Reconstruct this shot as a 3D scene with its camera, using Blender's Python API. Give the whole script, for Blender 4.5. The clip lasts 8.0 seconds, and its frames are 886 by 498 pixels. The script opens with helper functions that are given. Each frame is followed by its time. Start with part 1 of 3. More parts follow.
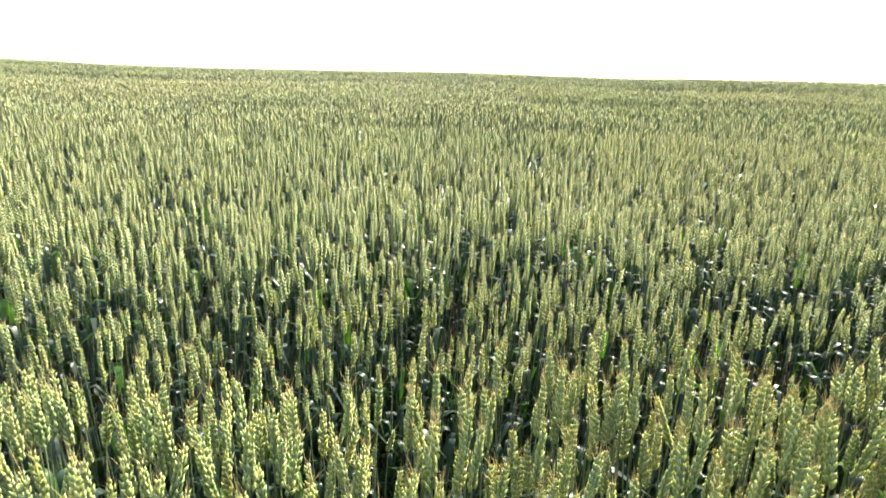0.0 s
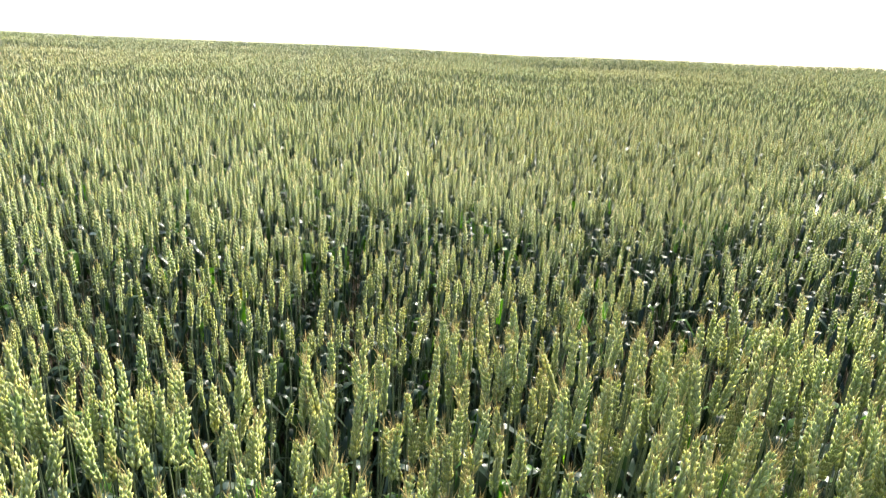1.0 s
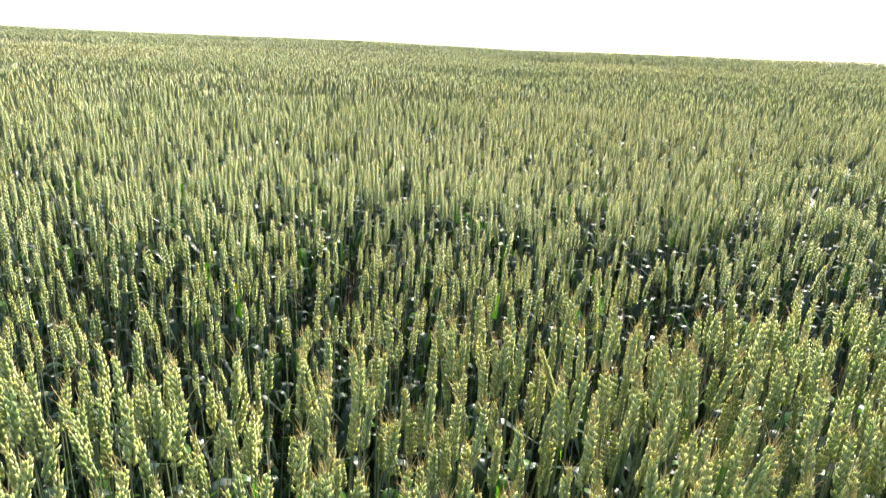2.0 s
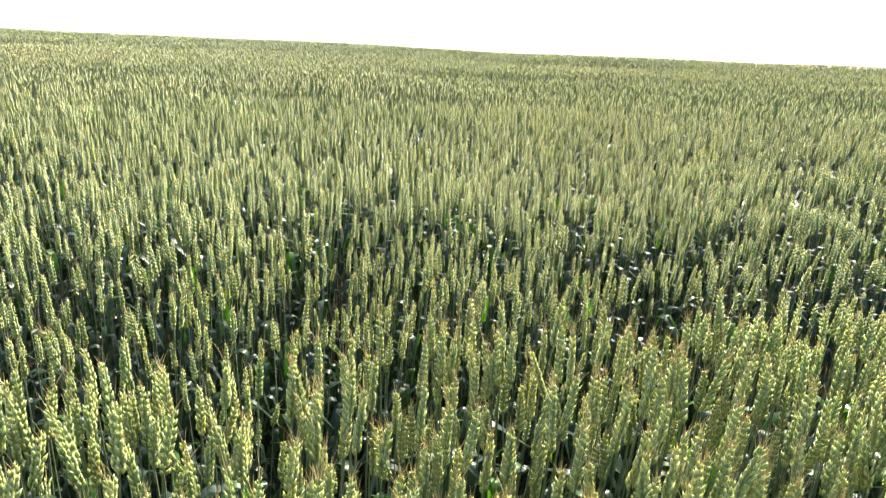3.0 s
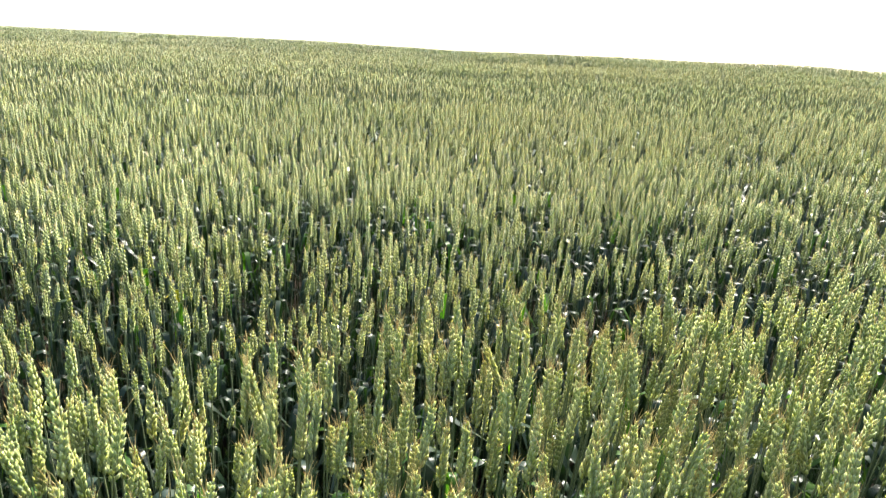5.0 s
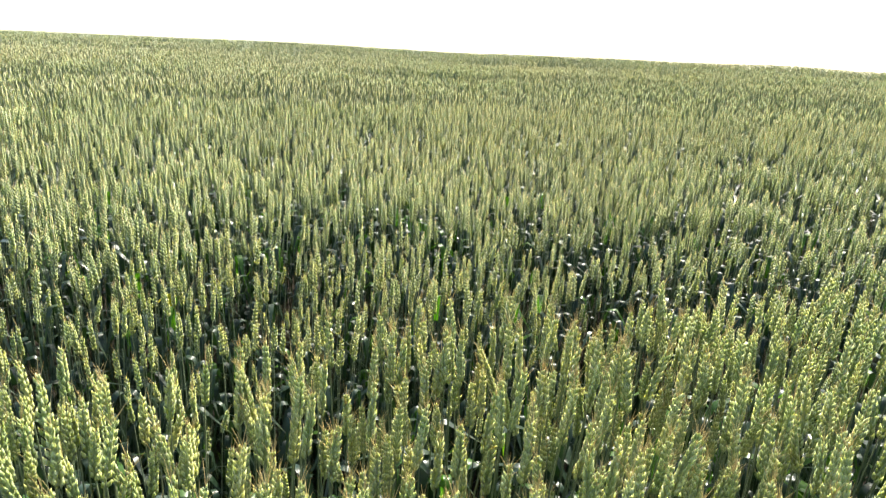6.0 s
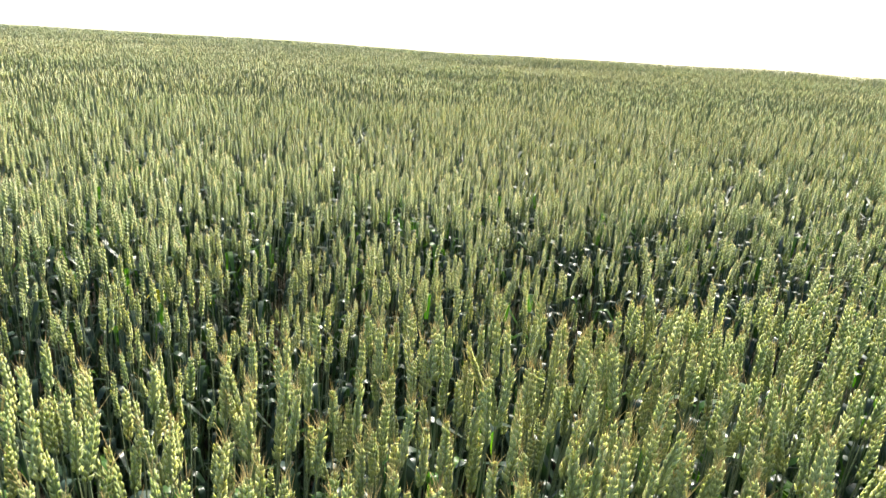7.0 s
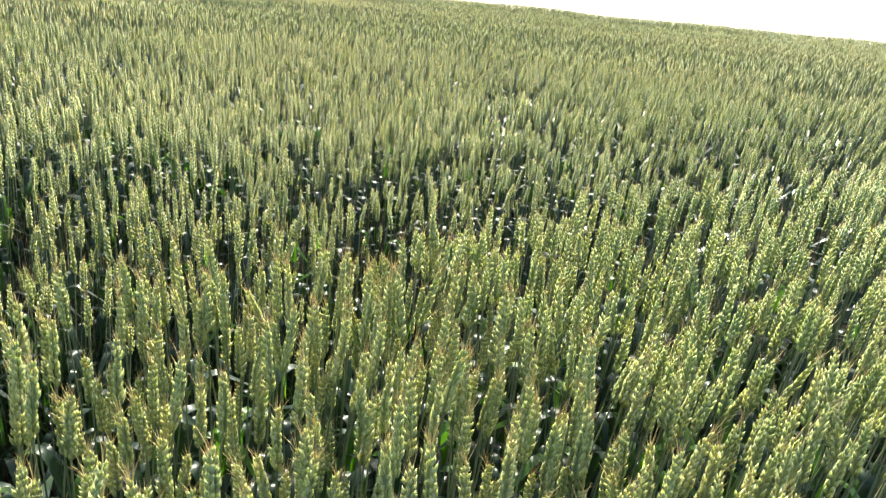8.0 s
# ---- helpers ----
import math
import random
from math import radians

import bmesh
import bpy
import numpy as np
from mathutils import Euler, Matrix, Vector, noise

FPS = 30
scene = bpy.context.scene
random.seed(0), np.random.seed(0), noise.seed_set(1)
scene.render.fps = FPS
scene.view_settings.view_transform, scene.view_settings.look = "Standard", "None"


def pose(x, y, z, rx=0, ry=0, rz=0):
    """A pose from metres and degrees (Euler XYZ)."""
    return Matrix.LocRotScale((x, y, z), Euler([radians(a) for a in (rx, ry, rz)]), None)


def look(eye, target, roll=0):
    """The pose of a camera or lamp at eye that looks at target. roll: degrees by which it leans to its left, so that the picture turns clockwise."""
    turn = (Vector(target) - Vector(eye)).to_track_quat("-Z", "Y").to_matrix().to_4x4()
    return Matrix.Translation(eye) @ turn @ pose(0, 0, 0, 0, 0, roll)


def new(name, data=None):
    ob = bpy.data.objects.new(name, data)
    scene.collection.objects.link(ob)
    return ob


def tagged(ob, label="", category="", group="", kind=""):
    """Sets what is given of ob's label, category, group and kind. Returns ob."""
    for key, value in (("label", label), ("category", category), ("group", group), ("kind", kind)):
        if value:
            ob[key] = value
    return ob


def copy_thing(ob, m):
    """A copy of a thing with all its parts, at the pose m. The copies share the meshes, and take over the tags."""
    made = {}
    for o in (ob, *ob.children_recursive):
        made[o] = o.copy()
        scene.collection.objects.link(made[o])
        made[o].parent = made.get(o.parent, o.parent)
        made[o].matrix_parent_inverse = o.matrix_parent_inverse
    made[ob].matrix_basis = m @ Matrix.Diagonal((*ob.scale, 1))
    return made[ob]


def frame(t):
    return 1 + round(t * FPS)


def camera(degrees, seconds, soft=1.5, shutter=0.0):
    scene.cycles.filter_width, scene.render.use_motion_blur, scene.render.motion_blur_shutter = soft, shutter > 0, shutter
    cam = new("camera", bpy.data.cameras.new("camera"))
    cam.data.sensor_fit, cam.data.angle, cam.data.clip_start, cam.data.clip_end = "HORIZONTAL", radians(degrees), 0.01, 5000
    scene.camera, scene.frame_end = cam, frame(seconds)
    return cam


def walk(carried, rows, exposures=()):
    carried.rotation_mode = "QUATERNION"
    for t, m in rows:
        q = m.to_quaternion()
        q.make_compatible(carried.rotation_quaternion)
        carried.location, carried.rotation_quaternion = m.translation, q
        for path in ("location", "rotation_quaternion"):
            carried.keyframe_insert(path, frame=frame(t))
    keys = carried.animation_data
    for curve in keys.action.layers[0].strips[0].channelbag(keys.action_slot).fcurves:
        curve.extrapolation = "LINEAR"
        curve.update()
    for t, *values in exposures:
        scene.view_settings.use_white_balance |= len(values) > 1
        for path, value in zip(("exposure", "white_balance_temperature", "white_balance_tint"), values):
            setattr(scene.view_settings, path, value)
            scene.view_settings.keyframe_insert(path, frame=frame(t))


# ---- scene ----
cam = camera(69.5, 8.0, soft=1.4, shutter=0.16)
PATH = [
    (0, (0.0, 0.0, 1.27), (0.0, 1.902, 0.652), 2.2),
    (0.1, (0.003, -0.002, 1.269), (0.054, 1.901, 0.656), 2.27),
    (0.2, (0.007, -0.004, 1.267), (0.114, 1.894, 0.648), 2.56),
    (0.3, (0.010, -0.007, 1.266), (0.182, 1.879, 0.622), 3.17),
    (0.5, (0.017, -0.011, 1.263), (0.266, 1.86, 0.602), 3.8),
    (0.7, (0.018, -0.012, 1.262), (0.306, 1.852, 0.597), 3.90),
    (1, (0.019, -0.014, 1.261), (0.318, 1.845, 0.588), 3.8),
    (1.2, (0.019, -0.013, 1.261), (0.316, 1.843, 0.578), 4.11),
    (2.3, (0.016, -0.009, 1.260), (0.343, 1.841, 0.572), 3.67),
    (2.5, (0.016, -0.008, 1.26), (0.355, 1.841, 0.577), 3.7),
    (3, (0.012, -0.008, 1.261), (0.365, 1.84, 0.583), 4.0),
    (3.5, (0.015, -0.012, 1.262), (0.412, 1.829, 0.591), 4.4),
    (4, (0.016, -0.016, 1.262), (0.458, 1.817, 0.598), 4.6),
    (4.5, (0.02, -0.015, 1.261), (0.486, 1.809, 0.587), 4.8),
    (4.7, (0.020, -0.015, 1.261), (0.485, 1.809, 0.586), 4.66),
    (5.8, (0.021, -0.015, 1.263), (0.520, 1.802, 0.591), 4.08),
    (6, (0.021, -0.015, 1.263), (0.514, 1.805, 0.594), 4.3),
    (6.5, (0.019, -0.015, 1.264), (0.491, 1.812, 0.599), 4.2),
    (7, (0.029, -0.016, 1.258), (0.541, 1.799, 0.591), 5.1),
    (7.1, (0.035, -0.015, 1.256), (0.607, 1.776, 0.572), 5.57),
    (7.2, (0.042, -0.014, 1.253), (0.688, 1.743, 0.548), 5.94),
    (7.3, (0.048, -0.012, 1.251), (0.774, 1.705, 0.528), 6.40),
    (7.4, (0.055, -0.011, 1.248), (0.847, 1.674, 0.518), 6.31),
    (7.5, (0.061, -0.01, 1.246), (0.916, 1.64, 0.508), 6.6),
    (7.6, (0.063, -0.006, 1.244), (0.992, 1.600, 0.498), 6.97),
    (7.8, (0.067, 0.001, 1.241), (1.130, 1.518, 0.486), 7.83),
    (8, (0.071, 0.009, 1.237), (1.144, 1.506, 0.458), 8.2),
]
walk(cam, [(t, look(eye, target, roll)) for t, eye, target, roll in PATH], exposures=[(0.0, 1.80), (0.5, 1.70), (1.0, 1.72), (2.5, 1.76), (4.5, 1.76), (6.0, 1.70), (7.0, 1.64), (7.5, 1.63), (8.0, 1.75)])

# ---- world, sun, exposure ----
SUN_AZ, SUN_EL = 33.0, 44.0          # degrees clockwise from +y, and above the horizon
world = bpy.data.worlds.new("summer_sky")
scene.world = world
world.use_nodes = True
wn = world.node_tree.nodes
sky = wn.new("ShaderNodeTexSky")
sky.sky_type = "NISHITA"
sky.sun_disc = False
sky.sun_elevation = radians(SUN_EL)
sky.sun_rotation = radians(SUN_AZ)
sky.altitude, sky.air_density, sky.dust_density, sky.ozone_density = 200, 1.0, 4.0, 1.0
wn["Background"].inputs["Strength"].default_value = 0.13
world.node_tree.links.new(sky.outputs[0], wn["Background"].inputs["Color"])
# the hazy brightness of the horizon goes on below it, where the slope falls away
wl = world.node_tree.links
way, cut, high, back = wn.new("ShaderNodeTexCoord"), wn.new("ShaderNodeSeparateXYZ"), wn.new("ShaderNodeMath"), wn.new("ShaderNodeCombineXYZ")
high.operation, high.inputs[1].default_value = "MAXIMUM", 0.06
wl.new(way.outputs["Generated"], cut.inputs[0])
wl.new(cut.outputs["Z"], high.inputs[0])
wl.new(cut.outputs["X"], back.inputs["X"])
wl.new(cut.outputs["Y"], back.inputs["Y"])
wl.new(high.outputs[0], back.inputs["Z"])
wl.new(back.outputs[0], sky.inputs["Vector"])

sun_data = bpy.data.lights.new("sun", "SUN")
sun_data.energy, sun_data.angle, sun_data.color = 3.2, radians(0.55), (1.0, 0.95, 0.84)
sun = new("sun", sun_data)
sa, se = radians(SUN_AZ), radians(SUN_EL)
SUN_DIR = Vector((math.sin(sa) * math.cos(se), math.cos(sa) * math.cos(se), math.sin(se)))
sun.matrix_world = look(SUN_DIR * 60, (0, 0, 0))

# ---- materials ----


def rgb(c):
    return (*c, 1.0)


class Mat:
    """A node material with short calls to grow it."""

    def __init__(self, name):
        self.m = bpy.data.materials.new(name)
        self.m.use_nodes = True
        self.t = self.m.node_tree
        self.bsdf = self.t.nodes["Principled BSDF"]
        self.out = self.t.nodes["Material Output"]

    def node(self, kind, **inputs):
        n = self.t.nodes.new(kind)
        for k, v in inputs.items():
            n.inputs[k.replace("_", " ")].default_value = v
        return n

    def link(self, a, b):
        self.t.links.new(a, b)

    def noise(self, scale, detail=3.0, rough=0.55, coord="Object"):
        co = self.t.nodes.new("ShaderNodeTexCoord")
        n = self.node("ShaderNodeTexNoise", Scale=scale, Detail=detail, Roughness=rough)
        self.link(co.outputs[coord], n.inputs["Vector"])
        return n.outputs["Fac"]

    def world_noise(self, scale, detail=2.0, rough=0.5):
        g = self.t.nodes.new("ShaderNodeNewGeometry")
        n = self.node("ShaderNodeTexNoise", Scale=scale, Detail=detail, Roughness=rough)
        self.link(g.outputs["Position"], n.inputs["Vector"])
        return n.outputs["Fac"]

    def ramp(self, fac, stops):
        n = self.t.nodes.new("ShaderNodeValToRGB")
        e = n.color_ramp.elements
        while len(e) < len(stops):
            e.new(0.5)
        for el, (p, c) in zip(e, stops):
            el.position, el.color = p, rgb(c)
        self.link(fac, n.inputs["Fac"])
        return n.outputs["Color"]

    def mix(self, fac, a, b, blend="MIX"):
        n = self.t.nodes.new("ShaderNodeMix")
        n.data_type, n.blend_type = "RGBA", blend
        for sock, v in ((n.inputs["Factor"], fac), (n.inputs["A"], a), (n.inputs["B"], b)):
            if isinstance(v, (int, float)):
                sock.default_value = v
            elif isinstance(v, tuple):
                sock.default_value = rgb(v)
            else:
                self.link(v, sock)
        return n.outputs["Result"]

    def math(self, op, a, b=0.0):
        n = self.t.nodes.new("ShaderNodeMath")
        n.operation = op
        for sock, v in ((n.inputs[0], a), (n.inputs[1], b)):
            if isinstance(v, (int, float)):
                sock.default_value = v
            else:
                self.link(v, sock)
        return n.outputs[0]

    def uv(self):
        co = self.t.nodes.new("ShaderNodeTexCoord")
        s = self.t.nodes.new("ShaderNodeSeparateXYZ")
        self.link(co.outputs["UV"], s.inputs[0])
        return s.outputs["X"], s.outputs["Y"]

    def island(self):
        return self.t.nodes.new("ShaderNodeNewGeometry").outputs["Random Per Island"]

    def finish(self, colour, rough=0.5, spec=0.5, translucent=0.0, glow_tint=(1, 1, 1), bump=None, strength=0.3):
        b = self.bsdf
        self.link(colour, b.inputs["Base Color"])
        if isinstance(rough, (int, float)):
            b.inputs["Roughness"].default_value = rough
        else:
            self.link(rough, b.inputs["Roughness"])
        b.inputs["Specular IOR Level"].default_value = spec
        if bump is not None:
            n = self.node("ShaderNodeBump", Strength=strength, Distance=0.001)
            self.link(bump, n.inputs["Height"])
            self.link(n.outputs[0], b.inputs["Normal"])
        if translucent:
            tr = self.t.nodes.new("ShaderNodeBsdfTranslucent")
            self.link(self.mix(1.0, colour, glow_tint, "MULTIPLY"), tr.inputs["Color"])
            ms = self.t.nodes.new("ShaderNodeMixShader")
            ms.inputs[0].default_value = translucent
            self.link(b.outputs[0], ms.inputs[1])
            self.link(tr.outputs[0], ms.inputs[2])
            self.link(ms.outputs[0], self.out.inputs["Surface"])
        return self.m


def make_spikelet_material():
    m = Mat("wheat_spikelet")
    u, v = m.uv()
    along = m.ramp(v, [(0.0, (0.275, 0.300, 0.158)), (0.40, (0.355, 0.362, 0.186)), (0.80, (0.430, 0.412, 0.205)), (1.0, (0.46, 0.43, 0.235))])
    ribs = m.math("SINE", m.math("MULTIPLY", u, 31.416))
    along = m.mix(0.35, along, m.ramp(ribs, [(0.0, (0.72, 0.78, 0.72)), (1.0, (1.14, 1.12, 1.12))]), "MULTIPLY")
    patch = m.ramp(m.world_noise(20.0, 2.0), [(0.30, (0.72, 0.82, 0.76)), (0.52, (1.0, 1.0, 1.0)), (0.72, (1.18, 1.07, 0.94))])
    c = m.mix(1.0, along, patch, "MULTIPLY")
    sweep = m.ramp(m.world_noise(0.22, 2.0), [(0.36, (0.84, 0.96, 0.86)), (0.64, (1.06, 1.02, 0.98))])
    c = m.mix(1.0, c, sweep, "MULTIPLY")
    each = m.ramp(m.island(), [(0.0, (0.86, 0.88, 0.86)), (0.5, (1.0, 1.0, 1.0)), (1.0, (1.12, 1.10, 1.05))])
    c = m.mix(1.0, c, each, "MULTIPLY")
    fine = m.world_noise(900.0, 2.0)
    c = m.mix(0.30, c, m.ramp(fine, [(0.35, (0.62, 0.66, 0.58)), (0.65, (1.2, 1.2, 1.15))]), "MULTIPLY")
    b = m.bsdf.inputs
    b["Subsurface Weight"].default_value, b["Subsurface Scale"].default_value = 0.75, 0.005
    b["Subsurface Radius"].default_value = (1.0, 1.0, 0.45)
    return m.finish(c, 0.46, 0.32, bump=ribs, strength=0.25)


def make_awn_material():
    m = Mat("wheat_awn")
    c = m.ramp(m.world_noise(60.0), [(0.35, (0.56, 0.40, 0.16)), (0.65, (0.62, 0.50, 0.22))])
    return m.finish(c, 0.5, 0.4, 0.2)


def make_stem_material():
    m = Mat("wheat_stem")
    _, v = m.uv()
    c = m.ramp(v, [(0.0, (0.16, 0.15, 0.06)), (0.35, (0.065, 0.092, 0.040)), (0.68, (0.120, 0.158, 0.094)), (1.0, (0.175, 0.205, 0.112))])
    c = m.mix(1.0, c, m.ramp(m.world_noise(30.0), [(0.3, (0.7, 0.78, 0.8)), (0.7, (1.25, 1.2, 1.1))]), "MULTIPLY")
    return m.finish(c, 0.42, 0.32, 0.0, bump=m.world_noise(700.0), strength=0.15)


def make_leaf_material(name, dark, light, glow=(1.1, 1.5, 0.35), share=0.24):
    m = Mat(name)
    u, v = m.uv()
    ribs = m.math("SINE", m.math("MULTIPLY", u, 70.0))
    c = m.ramp(m.world_noise(14.0, 3.0), [(0.3, dark), (0.7, light)])
    c = m.mix(0.25, c, m.ramp(ribs, [(0.0, (0.7, 0.75, 0.7)), (1.0, (1.2, 1.2, 1.15))]), "MULTIPLY")
    tip = m.ramp(v, [(0.80, (1.0, 1.0, 1.0)), (1.0, (2.4, 1.7, 0.9))])
    c = m.mix(1.0, c, tip, "MULTIPLY")
    return m.finish(c, 0.28, 0.34, share, glow, ribs, 0.12)


def make_soil_material():
    m = Mat("field_soil")
    big, fine = m.world_noise(3.0, 4.0), m.world_noise(60.0, 5.0, 0.65)
    c = m.ramp(fine, [(0.3, (0.022, 0.017, 0.012)), (0.7, (0.055, 0.042, 0.029))])
    c = m.mix(1.0, c, m.ramp(big, [(0.3, (0.75, 0.78, 0.78)), (0.7, (1.2, 1.15, 1.05))]), "MULTIPLY")
    return m.finish(c, 0.92, 0.2, bump=fine, strength=0.8)


SPIKELET = make_spikelet_material()
AWN = make_awn_material()
STEM = make_stem_material()
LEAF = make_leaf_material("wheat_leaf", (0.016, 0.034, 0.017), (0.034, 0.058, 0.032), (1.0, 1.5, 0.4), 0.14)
LEAF_FRESH = make_leaf_material("wheat_leaf_fresh", (0.050, 0.120, 0.020), (0.085, 0.175, 0.030), (1.1, 1.5, 0.3), 0.45)
LEAF_YELLOW = make_leaf_material("wheat_leaf_yellow", (0.34, 0.34, 0.03), (0.48, 0.46, 0.05), (1.1, 1.1, 0.4), 0.45)
SOIL = make_soil_material()

# ---- lie of the land ----
EYE_Z, CROP, CLEAR = 1.27, 0.86, 0.43                # eye, height of the crop, eye over the crop
FALL_X, FALL_Y = 0.01292, -0.04536                  # mean slope of the field
SKY_AZ = np.array([-60, -44, -34, -31, -27, -20, -13, -6, 0, 5, 11, 15, 19, 24, 29, 33, 37, 42, 46, 49, 52, 56, 60, 66, 85, 110.0])
SKY_EL = 0.07 + np.array([0.1, 0.22, 0.22, 0.12, -0.03, -0.09, -0.05, 0.0, 0.06, 0.04, -0.07, -0.10, -0.06, 0.04, 0.05, 0.03, 0.10, 0.17, 0.01, 0.04, 0.10, 0.16, 0.13, 0.18, 0.0, 0.0])


def edge_y(x):
    """The far edge of the strip of tall wheat that stands before the camera."""
    return np.interp(x, [-2, -0.5, -0.1, 0.15, 0.46, 0.83, 1.05, 1.35, 1.9, 2.4, 3, 6], [0.80, 0.84, 0.86, 0.91, 0.93, 0.97, 0.99, 0.97, 0.94, 0.90, 0.87, 0.82])


def crest(az):
    """The way to the crest of the slope: it lies nearer the further one turns to +x."""
    return np.interp(az, [-45, -20, 10, 35, 55], [72, 66, 54, 42, 36])


def rise(x, y):
    """How far the crop's top lies over the eye's level at a place: a slope that rounds off to a crest."""
    d = np.hypot(x, y) + 1e-6
    az = np.degrees(np.arctan2(x, y))
    el = sum(np.interp(az + o, SKY_AZ, SKY_EL) for o in (-1.5, -0.5, 0.5, 1.5)) / 4
    near = np.clip((d - 2) / 10, 0, 1)
    past = np.clip((y - edge_y(x)) / 0.14, 0, 1)
    sink = 0.11 * past * past * (3 - 2 * past) * np.exp(-d / 16)      # the tall strip stands on a low bank
    return -sink + FALL_X * x + FALL_Y * y + d * np.radians(el) * near - CLEAR * (1 - np.minimum(d, 400) / crest(az)) ** 2


def ground_z(x, y):
    return EYE_Z + rise(x, y) - CROP


def wave(x, y, s, seed):
    """A smooth wandering value between about -1 and 1."""
    rng = np.random.RandomState(seed)
    v = 0
    for k in range(6):
        a, p, f = rng.uniform(0, 6.28), rng.uniform(0, 6.28), rng.uniform(0.6, 1.7) / s
        v = v + np.sin((x * np.cos(a) + y * np.sin(a)) * f * 6.28 + p)
    return v / 2.6


# hollows in the crop: x, y, half length across, half width ahead, depth
HOLLOWS = [(0.3, 5.8, 0.9, 0.28, 0.15), (2.3, 9.9, 1.2, 0.5, 0.18), (-2.4, 8.4, 0.7, 0.3, 0.17), (4.9, 9.7, 0.8, 0.4, 0.15), (-3.75, 6.8, 0.24, 0.2, 0.18),
           (-3.27, 6.77, 0.2, 0.18, 0.18), (-11.0, 18.0, 2.0, 0.9, 0.2), (5.5, 2.55, 0.8, 0.25, 0.06), (1.1, 2.3, 0.25, 0.12, 0.07), (-1.3, 4.9, 0.4, 0.18, 0.10),
           (0.2, 1.85, 0.35, 0.14, 0.05), (1.0, 1.7, 0.3, 0.12, 0.06), (-20, 31, 5, 1.0, 0.2), (9, 9, 1.5, 0.5, 0.12), (-6.5, 12.5, 1.5, 0.5, 0.15), (7.5, 16.0, 2.0, 0.7, 0.16)]


def stand(x, y):
    """The crop's height against its mean, in metres, and its density from 0 to 1."""
    off = y - edge_y(x)
    dip = np.clip(1 - (off - 0.17) / 0.26, 0, 1)
    dip = dip * dip * (3 - 2 * dip)
    h = 0.012 * wave(x, y, 1.3, 3) + 0.02 * wave(x, y, 6.0, 4) * np.clip((y - 2) / 4, 0, 1)
    gap = np.interp(x, [-0.6, -0.16, -0.07, 0.1, 0.3, 1.0], [0.95, 0.95, 0.76, 0.74, 0.84, 0.88])      # how bare the dip is
    h = h - ((0.10 + 0.12 * gap) * dip + 0.080 * np.exp(-((off - 0.45) / 0.40) ** 2)) * (off > 0)
    dens = 1 - gap * np.exp(-((off - 0.18) / np.interp(x, [0.6, 1.2], [0.23, 0.34])) ** 4) * (off > 0)
    dens = dens * (1 - 0.10 * np.exp(-((off - 0.55) / 0.40) ** 2) * (off > 0))
    for hx, hy, a, b, deep in HOLLOWS:
        g = np.exp(-((x - hx) / a) ** 2 - ((y - hy) / b) ** 2)
        h, dens = h - deep * g, dens * (1 - 0.4 * g)
    return h, dens


def build_ground():
    """One sheet of soil: rings that widen from the camera's place to the horizon."""
    radii = [0.0] + [0.25 * 1.13 ** k for k in range(70)]
    radii = [r for r in radii if r < 1300]
    seg = 120
    verts, faces = [], []
    for r in radii:
        for k in range(seg):
            a = 2 * math.pi * k / seg
            verts.append((r * math.sin(a), r * math.cos(a)))
    xy = np.array(verts)
    z = ground_z(xy[:, 0], xy[:, 1]) + 0.012 * wave(xy[:, 0], xy[:, 1], 0.5, 9)
    for i in range(len(radii) - 1):
        for k in range(seg):
            a, b = i * seg + k, i * seg + (k + 1) % seg
            faces.append((a, a + seg, b + seg, b))
    me = bpy.data.meshes.new("ground")
    me.from_pydata([(float(p[0]), float(p[1]), float(h)) for p, h in zip(xy, z)], [], faces[::1])
    me.materials.append(SOIL)
    me.polygons.foreach_set("use_smooth", [True] * len(me.polygons))
    ob = new("ground", me)
    return tagged(ob, "dark brown bare soil under a wheat field", "ground", kind="structure")


build_ground()

# ---- shapes of wheat ----
# A shape is verts, triangles, uvs (one for each vertex) and a material slot for each triangle.
SLOTS = [SPIKELET, AWN, STEM, LEAF, LEAF_FRESH, LEAF_YELLOW]


def shape(verts, tris, uv, slot):
    return np.array(verts, float).reshape(-1, 3), np.array(tris, int).reshape(-1, 3), np.array(uv, float).reshape(-1, 2), np.full(len(tris), slot)


def joined(shapes):
    v, t, u, s, n = [], [], [], [], 0
    for a, b, c, d in shapes:
        v.append(a), t.append(b + n), u.append(c), s.append(d)
        n += len(a)
    return np.concatenate(v), np.concatenate(t), np.concatenate(u), np.concatenate(s)


def moved(s, m):
    m = np.array(m)
    return s[0] @ m[:3, :3].T + m[:3, 3], s[1], s[2], s[3]


